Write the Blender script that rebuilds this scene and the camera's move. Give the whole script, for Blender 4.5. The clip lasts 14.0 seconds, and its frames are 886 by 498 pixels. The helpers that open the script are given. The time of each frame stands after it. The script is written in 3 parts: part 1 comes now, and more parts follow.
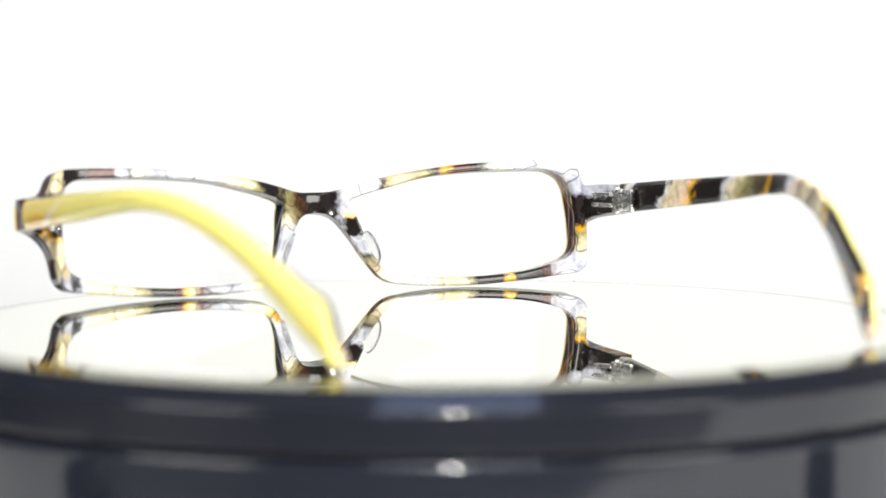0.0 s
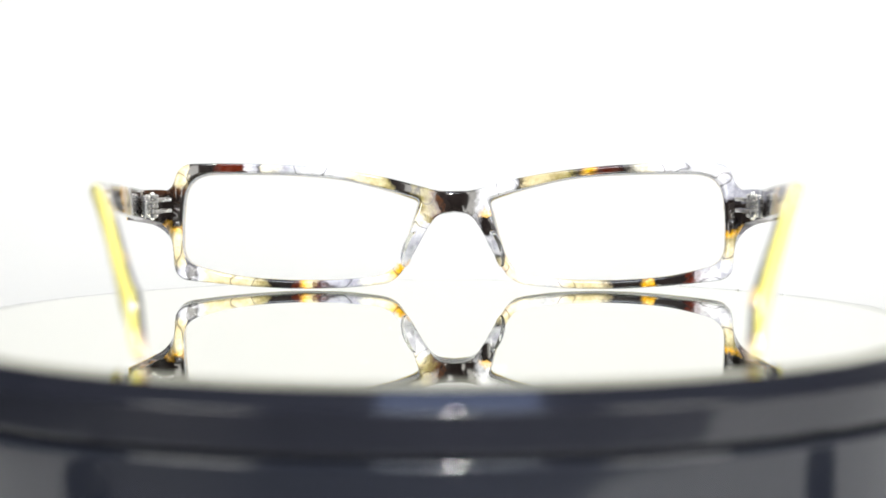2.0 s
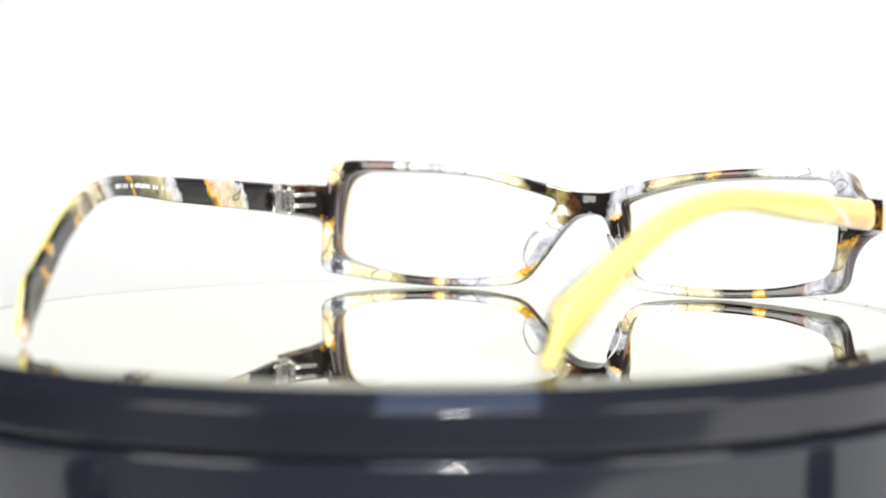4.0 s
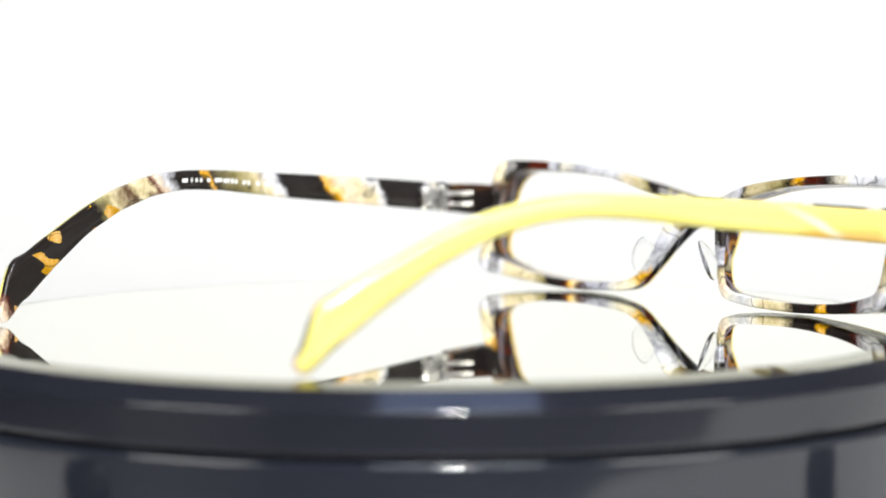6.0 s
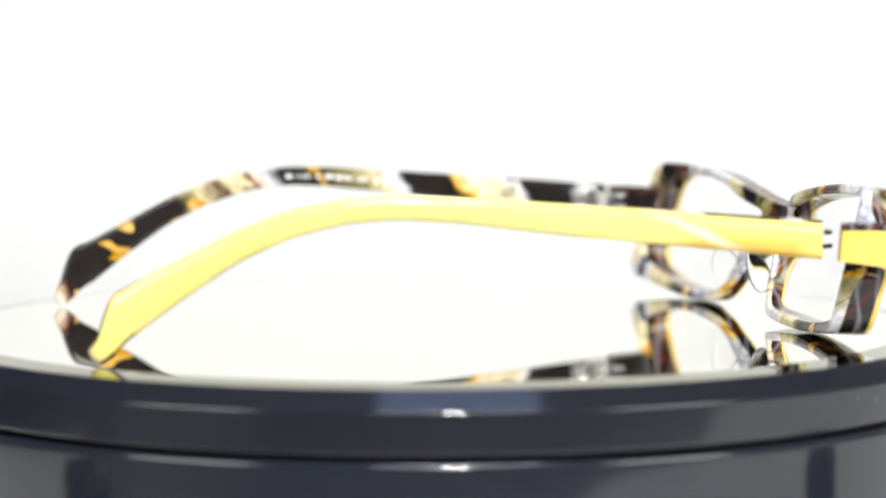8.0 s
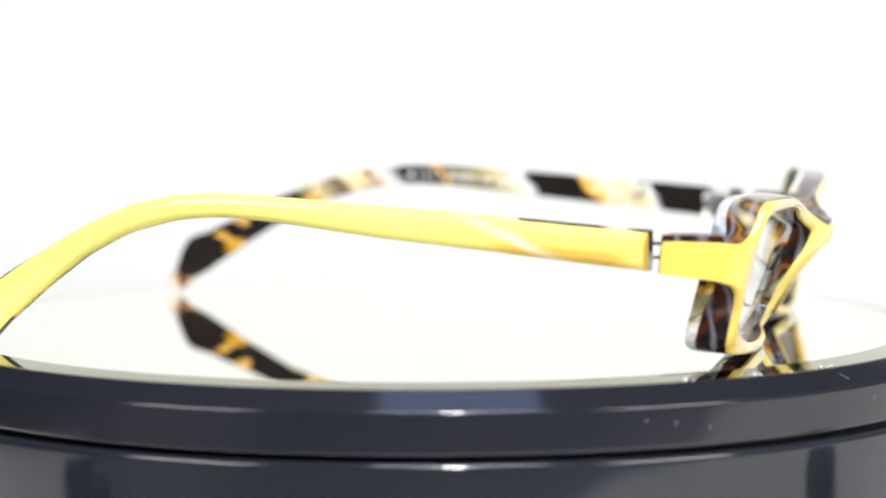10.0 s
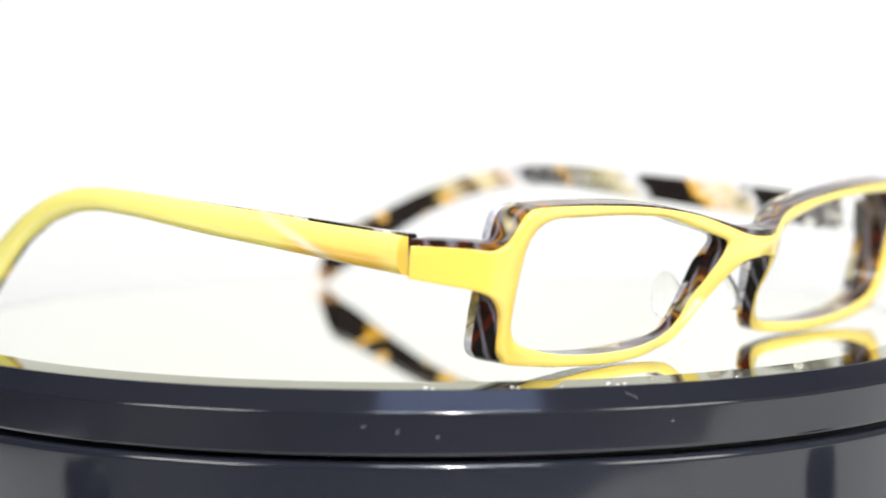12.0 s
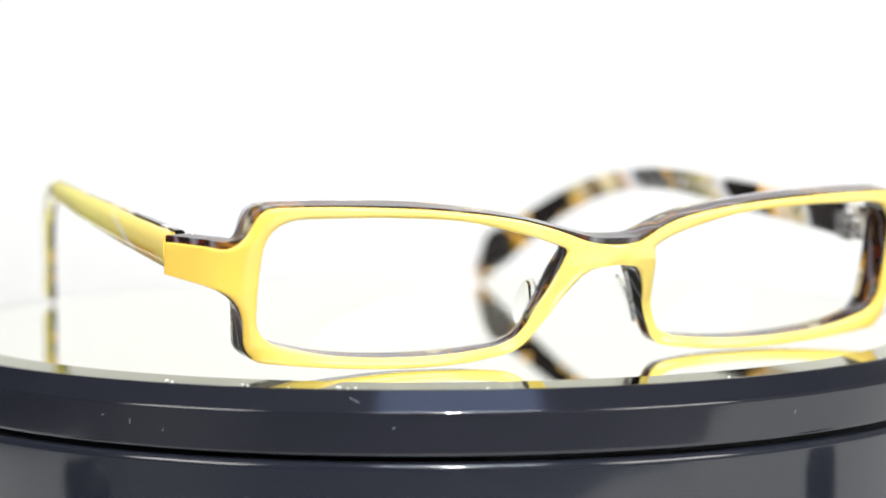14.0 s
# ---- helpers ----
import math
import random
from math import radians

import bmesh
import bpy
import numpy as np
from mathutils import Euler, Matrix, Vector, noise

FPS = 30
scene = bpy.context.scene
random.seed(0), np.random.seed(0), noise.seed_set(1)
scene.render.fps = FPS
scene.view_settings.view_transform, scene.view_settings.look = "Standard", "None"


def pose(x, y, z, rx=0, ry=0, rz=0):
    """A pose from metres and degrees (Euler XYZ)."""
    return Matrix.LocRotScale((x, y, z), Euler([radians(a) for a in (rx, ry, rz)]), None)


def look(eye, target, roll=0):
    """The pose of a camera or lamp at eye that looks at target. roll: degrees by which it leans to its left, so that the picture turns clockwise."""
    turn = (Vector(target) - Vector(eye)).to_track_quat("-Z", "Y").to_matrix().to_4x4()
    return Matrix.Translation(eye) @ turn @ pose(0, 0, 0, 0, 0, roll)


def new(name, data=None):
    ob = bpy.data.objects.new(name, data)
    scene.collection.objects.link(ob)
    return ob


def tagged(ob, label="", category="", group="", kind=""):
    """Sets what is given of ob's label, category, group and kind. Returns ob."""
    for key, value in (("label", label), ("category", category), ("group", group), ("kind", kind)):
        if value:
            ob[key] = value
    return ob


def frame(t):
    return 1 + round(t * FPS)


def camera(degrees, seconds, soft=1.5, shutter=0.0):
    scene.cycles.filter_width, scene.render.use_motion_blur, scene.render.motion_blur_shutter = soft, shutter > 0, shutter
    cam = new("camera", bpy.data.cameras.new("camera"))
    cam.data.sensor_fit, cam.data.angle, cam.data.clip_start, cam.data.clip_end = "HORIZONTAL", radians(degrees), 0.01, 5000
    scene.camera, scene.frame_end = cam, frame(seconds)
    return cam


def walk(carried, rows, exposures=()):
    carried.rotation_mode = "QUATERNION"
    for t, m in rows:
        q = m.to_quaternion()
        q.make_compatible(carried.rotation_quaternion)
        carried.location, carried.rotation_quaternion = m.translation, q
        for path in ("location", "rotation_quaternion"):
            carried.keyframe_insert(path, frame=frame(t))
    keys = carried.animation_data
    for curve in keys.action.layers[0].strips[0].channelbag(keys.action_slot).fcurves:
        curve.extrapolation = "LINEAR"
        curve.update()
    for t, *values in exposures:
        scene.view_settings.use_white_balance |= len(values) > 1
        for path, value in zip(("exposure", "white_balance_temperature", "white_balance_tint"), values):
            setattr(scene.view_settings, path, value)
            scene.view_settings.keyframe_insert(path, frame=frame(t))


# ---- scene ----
MM = 0.001

# ---- camera: stands still before the turntable ----
cam = camera(21.42, 14.0, soft=1.7)
cam.data.dof.use_dof = True
cam.data.dof.aperture_fstop = 10.5
EYE = pose(0, -0.4663, 0.0493, 90 - 4.276, 0.141, -0.309)
walk(cam, [(0.0, EYE), (14.0, EYE)])

# ---- world and lamps ----
scene.view_settings.exposure = -0.36
world = bpy.data.worlds.new("world")
world.use_nodes = True
scene.world = world
world.node_tree.nodes["Background"].inputs["Color"].default_value = (0.9, 0.95, 1.0, 1)
world.node_tree.nodes["Background"].inputs["Strength"].default_value = 0.3


def area_lamp(name, eye, target, width, depth, watts, colour):
    data = bpy.data.lights.new(name, "AREA")
    data.shape, data.size, data.size_y = "RECTANGLE", width, depth
    data.energy, data.color = watts, colour
    ob = new(name, data)
    ob.matrix_world = look(eye, target)
    return ob


area_lamp("backdrop_lamp", (0.0, 0.30, 1.0), (0, 0.68, 0.22), 1.3, 0.3, 0.8, (1.0, 0.99, 0.94))
area_lamp("overhead_lamp", (0.08, -0.22, 1.25), (0.08, -0.16, 0), 0.46, 0.5, 2.0, (0.44, 0.58, 1.0))
area_lamp("side_lamp_west", (-0.95, -0.75, 0.65), (0, 0.02, 0.01), 0.6, 0.5, 11.3, (1.0, 0.98, 0.93))
area_lamp("side_lamp_east", (0.95, -0.75, 0.65), (0, 0.02, 0.01), 0.6, 0.5, 11.3, (1.0, 0.98, 0.93))
area_lamp("spot_lamp", (0.075, -0.80, 0.75), (0, 0, 0.0), 0.06, 0.06, 14.5, (1.0, 0.98, 0.96))
area_lamp("room_lamp", (0.2, -1.2, 2.3), (0.2, -1.2, 0), 1.2, 0.3, 46, (0.86, 0.93, 1.0))


# ---- materials ----
class Nodes:
    """Shortcuts for building node materials."""

    def __init__(self, name):
        self.mat = bpy.data.materials.new(name)
        self.mat.use_nodes = True
        self.tree = self.mat.node_tree
        self.bsdf = self.tree.nodes["Principled BSDF"]
        self.out = self.tree.nodes["Material Output"]

    def add(self, kind, **values):
        n = self.tree.nodes.new(kind)
        for key, value in values.items():
            setattr(n, key, value)
        return n

    def link(self, a, b):
        self.tree.links.new(a, b)

    def feed(self, socket, value):
        if isinstance(value, bpy.types.NodeSocket):
            self.link(value, socket)
        else:
            socket.default_value = value

    def math(self, op, a, b=0.0, c=0.0, clamp=False):
        n = self.add("ShaderNodeMath", operation=op, use_clamp=clamp)
        for i, v in enumerate((a, b, c)):
            self.feed(n.inputs[i], v)
        return n.outputs[0]

    def coords(self, scale=1000.0):
        tex = self.add("ShaderNodeTexCoord")
        m = self.add("ShaderNodeVectorMath", operation="SCALE")
        self.link(tex.outputs["Object"], m.inputs[0])
        m.inputs["Scale"].default_value = scale
        return m.outputs[0]

    def split(self, vector):
        n = self.add("ShaderNodeSeparateXYZ")
        self.link(vector, n.inputs[0])
        return n.outputs

    def noise(self, vector, scale, detail=3.0, rough=0.5):
        n = self.add("ShaderNodeTexNoise")
        self.link(vector, n.inputs["Vector"])
        n.inputs["Scale"].default_value = scale
        n.inputs["Detail"].default_value = detail
        n.inputs["Roughness"].default_value = rough
        return n.outputs["Fac"]

    def ramp(self, fac, stops, kind="LINEAR"):
        n = self.add("ShaderNodeValToRGB")
        e = n.color_ramp.elements
        n.color_ramp.interpolation = kind
        while len(e) < len(stops):
            e.new(0.5)
        for el, (at, col) in zip(e, stops):
            el.position = at
            el.color = (*col, 1) if len(col) == 3 else col
        self.feed(n.inputs[0], fac)
        return n.outputs[0]

    def mix(self, fac, a, b):
        n = self.add("ShaderNodeMix", data_type="RGBA")
        self.feed(n.inputs[0], fac)
        for sock, v in ((n.inputs[6], a), (n.inputs[7], b)):
            self.feed(sock, v if isinstance(v, bpy.types.NodeSocket) else (*v, 1))
        return n.outputs[2]

    def bump(self, height, strength, distance):
        n = self.add("ShaderNodeBump")
        n.inputs["Strength"].default_value = strength
        n.inputs["Distance"].default_value = distance
        self.link(height, n.inputs["Height"])
        self.link(n.outputs[0], self.bsdf.inputs["Normal"])

    def set(self, **values):
        for key, value in values.items():
            self.feed(self.bsdf.inputs[key.replace("_", " ")], value)
        return self.mat


BLACK, BROWN, MAROON = (0.012, 0.009, 0.008), (0.06, 0.022, 0.008), (0.08, 0.013, 0.005)
CREAM, OLIVE, PEACH = (0.60, 0.51, 0.31), (0.26, 0.22, 0.09), (0.70, 0.54, 0.39)
WHITE, GREY, AMBER = (0.57, 0.57, 0.61), (0.36, 0.36, 0.41), (0.76, 0.40, 0.03)
PALE = (0.70, 0.66, 0.55)


def acetate_finish(n, colour, p):
    n.set(Base_Color=colour, Roughness=0.12, Coat_Weight=0.15, Coat_Roughness=0.03, IOR=1.49)
    n.bump(n.noise(p, 0.5, 2.0), 0.08, 0.0004)
    return n.mat


def streaks(n, p, colour):
    """Fine dark swirls and cloudy patches inside the acetate."""
    cloud = n.noise(p, 0.45, 4.0, 0.6)
    tone = n.add("ShaderNodeHueSaturation")
    n.link(colour, tone.inputs["Color"])
    n.link(n.math("MULTIPLY_ADD", cloud, 1.7, 0.2), tone.inputs["Value"])
    n.link(n.math("MULTIPLY_ADD", cloud, -0.9, 1.45), tone.inputs["Saturation"])
    veil = n.noise(p, 0.13, 1.0, 0.4)
    line = n.math("SUBTRACT", 1.0, n.math("DIVIDE", n.math("ABSOLUTE", n.math("SUBTRACT", veil, 0.56)), 0.018), clamp=True)
    return n.mix(n.math("MULTIPLY", line, 0.8), tone.outputs[0], (0.014, 0.012, 0.012))


def span(stops, low, high):
    return [((at - low) / (high - low), col) for at, col in stops]


def make_tortoise():
    """Patterned acetate of the front: bands along the upper and the lower rim, the sides and the nose."""
    n = Nodes("tortoise_acetate")
    p = n.coords()
    x, y, z = n.split(p)
    warp = n.math("ADD", n.math("SUBTRACT", n.noise(p, 0.28, 3.0), 0.5), n.math("MULTIPLY_ADD", n.noise(p, 1.3, 2.0), 0.35, -0.175))
    across = n.math("ADD", n.math("MULTIPLY_ADD", warp, 7.0, x), n.math("MULTIPLY", z, 0.15))
    fac = n.math("DIVIDE", n.math("ADD", across, 66.0), 132.0)
    top = n.ramp(fac, span([(-62, CREAM), (-59, CREAM), (-57.5, BLACK), (-51, BLACK), (-49, MAROON), (-44, MAROON), (-43, WHITE), (-41, GREY),
                            (-40, BLACK), (-39, PALE), (-35, GREY), (-32, WHITE), (-22, WHITE), (-16, CREAM), (-12, OLIVE), (-10.5, BLACK),
                            (-6, BLACK), (-4, OLIVE), (-1, BROWN), (0.5, BLACK), (7, BLACK), (10, WHITE), (17, WHITE), (18.5, BLACK),
                            (20, CREAM), (30, OLIVE), (31.5, BLACK), (35, AMBER), (37.5, MAROON), (44, BLACK), (48, PALE), (51, WHITE)], -66, 66))
    low = n.ramp(fac, span([(-62, GREY), (-59, BLACK), (-57, WHITE), (-55, CREAM), (-46, CREAM), (-44, OLIVE), (-42, BLACK), (-37, BLACK),
                            (-35, MAROON), (-33, AMBER), (-31, CREAM), (-30, MAROON), (-28, GREY), (-22, GREY), (-19, PALE), (-14, CREAM),
                            (-12, AMBER), (-9, WHITE), (9, WHITE), (12, PEACH), (17, PALE), (22, WHITE), (27, CREAM), (33, CREAM),
                            (36, BLACK), (43, BLACK), (44.5, AMBER), (46, BLACK), (52, BLACK), (55, MAROON), (58, WHITE), (62, GREY)], -66, 66))
    colour = n.mix(n.math("GREATER_THAN", n.math("MULTIPLY_ADD", warp, 6.0, z), 15.0), low, top)
    high = n.math("MULTIPLY_ADD", warp, 5.0, z)
    side = n.ramp(n.math("DIVIDE", high, 32.0), [(0.06, WHITE), (0.16, GREY), (0.22, CREAM), (0.40, CREAM), (0.45, AMBER), (0.49, BLACK),
                                                (0.66, BLACK), (0.72, BROWN), (0.78, CREAM), (0.95, CREAM)])
    east = n.ramp(n.math("DIVIDE", high, 32.0), [(0.06, WHITE), (0.14, GREY), (0.20, WHITE), (0.27, CREAM), (0.37, OLIVE), (0.42, AMBER), (0.46, BLACK),
                                                (0.63, BLACK), (0.67, GREY), (0.74, GREY), (0.82, WHITE), (0.94, GREY)])
    side = n.mix(n.math("GREATER_THAN", x, 0.0), side, east)
    far_out = n.math("GREATER_THAN", n.math("MULTIPLY_ADD", warp, 3.0, n.math("ABSOLUTE", x)), 60.3)
    colour = n.mix(far_out, colour, side)
    right = n.ramp(n.math("DIVIDE", high, 24.0), [(0.2, PEACH), (0.28, CREAM), (0.33, BLACK), (0.38, WHITE), (0.44, GREY), (0.49, WHITE),
                                                 (0.53, BLACK), (0.69, BLACK), (0.71, AMBER), (0.76, AMBER), (0.78, BLACK)])
    left = n.ramp(n.math("DIVIDE", high, 24.0), [(0.2, AMBER), (0.27, WHITE), (0.33, GREY), (0.38, WHITE), (0.46, GREY), (0.55, WHITE),
                                                (0.62, PALE), (0.72, CREAM), (0.84, OLIVE), (0.9, BLACK)])
    nose = n.mix(n.math("GREATER_THAN", x, 0.0), left, right)
    beside = n.math("SUBTRACT", n.math("MULTIPLY_ADD", warp, 4.0, 4.3), n.math("ABSOLUTE", n.math("SUBTRACT", n.math("ABSOLUTE", x), 10.0)), clamp=True)
    under = n.math("DIVIDE", n.math("SUBTRACT", 18.4, high), 1.6, clamp=True)
    near_nose = n.math("MULTIPLY", n.math("MULTIPLY", beside, under), n.math("SUBTRACT", high, 3.6, clamp=True))
    colour = n.mix(near_nose, colour, nose)
    return acetate_finish(n, streaks(n, p, colour), p)


def make_temple_tortoise():
    """The same acetate along the inside of a temple, with slanted bands."""
    n = Nodes("temple_tortoise_acetate")
    p = n.coords()
    x, y, z = n.split(p)
    warp = n.math("ADD", n.math("SUBTRACT", n.noise(p, 0.22, 3.0), 0.5), n.math("MULTIPLY_ADD", n.noise(p, 1.1, 2.0), 0.3, -0.15))
    along = n.math("ADD", n.math("MULTIPLY_ADD", warp, 9.0, y), n.math("MULTIPLY", n.math("SUBTRACT", z, 20.0), 0.7))
    colour = n.ramp(n.math("DIVIDE", n.math("ADD", along, 90.0), 160.0),
                    span([(-88, WHITE), (-84, PEACH), (-81.5, MAROON), (-80, BLACK), (-44, BLACK), (-41, OLIVE), (-38, CREAM), (-32, BROWN), (-30, CREAM), (-27, CREAM),
                          (-25, MAROON), (-23, PEACH), (-20, WHITE), (-17, BLACK), (-9, BLACK), (-8, AMBER), (-6.5, BLACK), (2, OLIVE), (6, CREAM), (9.5, WHITE),
                          (11, BLACK), (22, BLACK), (24, AMBER), (27, PEACH), (33, CREAM), (36, WHITE), (37, BLACK),
                          (49, BLACK), (50, GREY), (53, PALE), (55, BLACK), (60, BLACK)], -90, 70))
    v = n.add("ShaderNodeTexVoronoi", feature="SMOOTH_F1")
    stretch = n.add("ShaderNodeMapping")
    stretch.inputs["Scale"].default_value = (1.0, 0.75, 1.3)
    stretch.inputs["Rotation"].default_value = (0.7, 0, 0)
    n.link(p, stretch.inputs["Vector"])
    n.link(stretch.outputs[0], v.inputs["Vector"])
    v.inputs["Scale"].default_value = 0.165
    spot = n.math("LESS_THAN", n.math("MULTIPLY_ADD", warp, 0.35, v.outputs["Distance"]), 0.31)
    spot = n.math("MULTIPLY", spot, n.math("GREATER_THAN", n.noise(p, 0.1, 1.0), 0.42))
    dark = n.math("LESS_THAN", n.math("ABSOLUTE", n.math("ADD", y, 53.0)), 15.0)
    colour = n.mix(n.math("MULTIPLY", spot, dark), colour, (0.50, 0.27, 0.03))
    return acetate_finish(n, streaks(n, p, colour), p)


def make_yellow():
    n = Nodes("yellow_acetate")
    p = n.coords()
    cloud = n.noise(p, 0.06, 3.0)
    fine = n.noise(p, 0.6, 3.0)
    c = n.mix(cloud, (0.97, 0.70, 0.13), (0.97, 0.79, 0.23))
    c = n.mix(n.math("MULTIPLY", fine, 0.25), c, (0.96, 0.80, 0.24))
    x, y, z = n.split(p)
    lemon = n.math("DIVIDE", n.math("SUBTRACT", 50.0, n.math("MULTIPLY_ADD", cloud, 14.0, y)), 28.0, clamp=True)
    c = n.mix(n.math("MULTIPLY", lemon, 0.85), c, (0.97, 0.89, 0.24))
    warm = n.math("MULTIPLY", n.math("DIVIDE", n.math("SUBTRACT", n.math("ABSOLUTE", x), 57.0), 6.0, clamp=True), n.math("GREATER_THAN", y, 53.6))
    c = n.mix(n.math("MULTIPLY", warm, 0.6), c, (0.93, 0.57, 0.05))
    # shade and reflection near the joint, painted in as deeper orange low down
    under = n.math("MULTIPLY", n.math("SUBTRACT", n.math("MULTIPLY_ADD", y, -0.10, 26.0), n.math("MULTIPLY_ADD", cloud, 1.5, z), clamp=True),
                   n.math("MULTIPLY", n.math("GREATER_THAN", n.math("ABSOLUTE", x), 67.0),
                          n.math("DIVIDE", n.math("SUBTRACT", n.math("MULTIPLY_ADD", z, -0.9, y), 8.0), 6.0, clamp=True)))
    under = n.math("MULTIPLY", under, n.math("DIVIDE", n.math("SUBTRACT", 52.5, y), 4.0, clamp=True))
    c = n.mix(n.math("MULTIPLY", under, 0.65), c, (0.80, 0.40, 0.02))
    # a pale slanting highlight painted into the sheet's colour, ahead of the joint
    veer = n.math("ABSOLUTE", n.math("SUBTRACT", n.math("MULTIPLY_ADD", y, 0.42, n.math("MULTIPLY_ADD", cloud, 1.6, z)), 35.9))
    glare = n.math("SUBTRACT", 1.0, n.math("DIVIDE", veer, 1.3), clamp=True)
    glare = n.math("MULTIPLY", glare, n.math("MULTIPLY", n.math("GREATER_THAN", n.math("ABSOLUTE", x), 67.0), n.math("SUBTRACT", 1.0, n.math("DIVIDE", n.math("ABSOLUTE", n.math("SUBTRACT", y, 33.0)), 11.0), clamp=True)))
    c = n.mix(n.math("MULTIPLY", glare, 0.9), c, (0.95, 0.93, 0.72))
    n.set(Base_Color=c, Roughness=0.2, Coat_Weight=0.8, Coat_Roughness=0.03, IOR=1.49)
    n.bump(cloud, 0.15, 0.0015)
    return n.mat


def make_veined_layer():
    n = Nodes("dark_layered_acetate")
    p = n.coords()
    x, y, z = n.split(p)
    w = n.math("SUBTRACT", n.noise(p, 0.12, 3.0), 0.5)
    patch = n.noise(p, 0.075, 2.0, 0.5)
    c = n.ramp(patch, [(0.0, BLACK), (0.42, BLACK), (0.46, MAROON), (0.50, BLACK), (0.56, BROWN), (0.585, (0.30, 0.13, 0.02)), (0.61, BLACK), (0.66, CREAM), (0.8, PALE)])
    vein = n.math("FRACT", n.math("MULTIPLY_ADD", w, 1.3, n.math("MULTIPLY", n.math("MULTIPLY_ADD", x, 0.12, y), 0.30)))
    thin = n.math("SUBTRACT", 1.0, n.math("DIVIDE", n.math("ABSOLUTE", n.math("SUBTRACT", vein, 0.5)), n.math("MULTIPLY_ADD", n.noise(p, 0.2, 2.0), 0.5, -0.05)), clamp=True)
    c = n.mix(n.math("MULTIPLY", thin, 0.6), c, (0.27, 0.27, 0.33))
    return n.set(Base_Color=c, Roughness=0.12)


def make_clear(name, tint, gloss):
    n = Nodes(name)
    clear = n.add("ShaderNodeBsdfTransparent")
    clear.inputs["Color"].default_value = (*tint, 1)
    shine = n.add("ShaderNodeBsdfGlossy")
    shine.inputs["Roughness"].default_value = 0.02
    fr = n.add("ShaderNodeLayerWeight")
    rise = n.math("POWER", fr.outputs["Facing"], 5.0)
    m = n.add("ShaderNodeMixShader")
    n.link(n.math("MULTIPLY_ADD", rise, gloss, 0.008), m.inputs[0])
    n.link(clear.outputs[0], m.inputs[1])
    n.link(shine.outputs[0], m.inputs[2])
    n.link(m.outputs[0], n.out.inputs["Surface"])
    return n.mat


def make_mirror():
    n = Nodes("mirror_glass")
    p = n.coords()
    dust = n.noise(p, 0.9, 4.0, 0.7)
    n.set(Base_Color=(0.84, 0.845, 0.76, 1), Metallic=1.0,
          Roughness=n.math("MULTIPLY", n.math("SUBTRACT", dust, 0.62, clamp=True), 0.10))
    return n.mat


def make_bevel():
    n = Nodes("bevelled_mirror_edge")
    p = n.coords()
    c = n.mix(n.noise(p, 0.15, 3.0), (0.25, 0.25, 0.15), (0.31, 0.31, 0.20))
    return n.set(Base_Color=c, Metallic=1.0, Roughness=0.05)


def make_plastic(name, base, scratch):
    n = Nodes(name)
    p = n.coords()
    speck = n.noise(p, 1.4, 2.0, 0.6)
    smudge = n.noise(p, 0.05, 4.0, 0.6)
    dust = n.math("GREATER_THAN", speck, scratch)
    c = n.mix(n.math("MULTIPLY", dust, 0.25), base, (0.25, 0.25, 0.26))
    n.set(Base_Color=c, Roughness=n.math("MULTIPLY_ADD", smudge, 0.14, 0.03), IOR=1.58)
    n.bump(smudge, 0.02, 0.0008)
    return n.mat


def make_paper(name, colour, rough=0.8):
    n = Nodes(name)
    p = n.coords()
    c = n.mix(n.noise(p, 0.004, 4.0), colour, tuple(v * 0.96 for v in colour))
    n.set(Base_Color=c, Roughness=rough)
    n.bump(n.noise(p, 0.4, 3.0), 0.1, 0.0005)
    return n.mat


def make_metal():
    n = Nodes("hinge_steel")
    p = n.coords()
    return n.set(Base_Color=(0.78, 0.77, 0.76, 1), Metallic=1.0, Roughness=n.math("MULTIPLY_ADD", n.noise(p, 1.0), 0.2, 0.15))


TORTOISE, TEMPLE_TORTOISE, YELLOW, VEINED = make_tortoise(), make_temple_tortoise(), make_yellow(), make_veined_layer()
LENS = make_clear("clear_lens", (0.998, 0.998, 0.996), 0.3)
CLEAR_PAD = Nodes("clear_acetate").set(Base_Color=(0.97, 0.97, 0.96, 1), Roughness=0.03, IOR=1.15, Transmission_Weight=1.0)
MIRROR, BEVEL, STEEL = make_mirror(), make_bevel(), make_metal()
RIM = make_plastic("black_gloss_plastic", (0.013, 0.014, 0.020), 0.83)
BASE = make_plastic("black_base_plastic", (0.014, 0.016, 0.023), 0.86)
GROOVE = make_plastic("matt_black_plastic", (0.004, 0.004, 0.005), 0.95)
PAPER = make_paper("white_paper", (0.765, 0.76, 0.735))
TABLE = make_paper("dark_table_laminate", (0.030, 0.033, 0.042), 0.5)
WALL = make_paper("grey_wall_paint", (0.74, 0.72, 0.70))
CEILING = make_paper("mid_grey_ceiling_paint", (0.33, 0.33, 0.35))
WALL_DARK = make_paper("dark_grey_wall_paint", (0.12, 0.13, 0.17))
DARK = make_paper("dark_blue_curtain", (0.10, 0.12, 0.19))
MARK = make_paper("pale_scuff", (0.30, 0.30, 0.32), 0.5)
LETTER = make_paper("white_print", (0.85, 0.85, 0.85), 0.5)


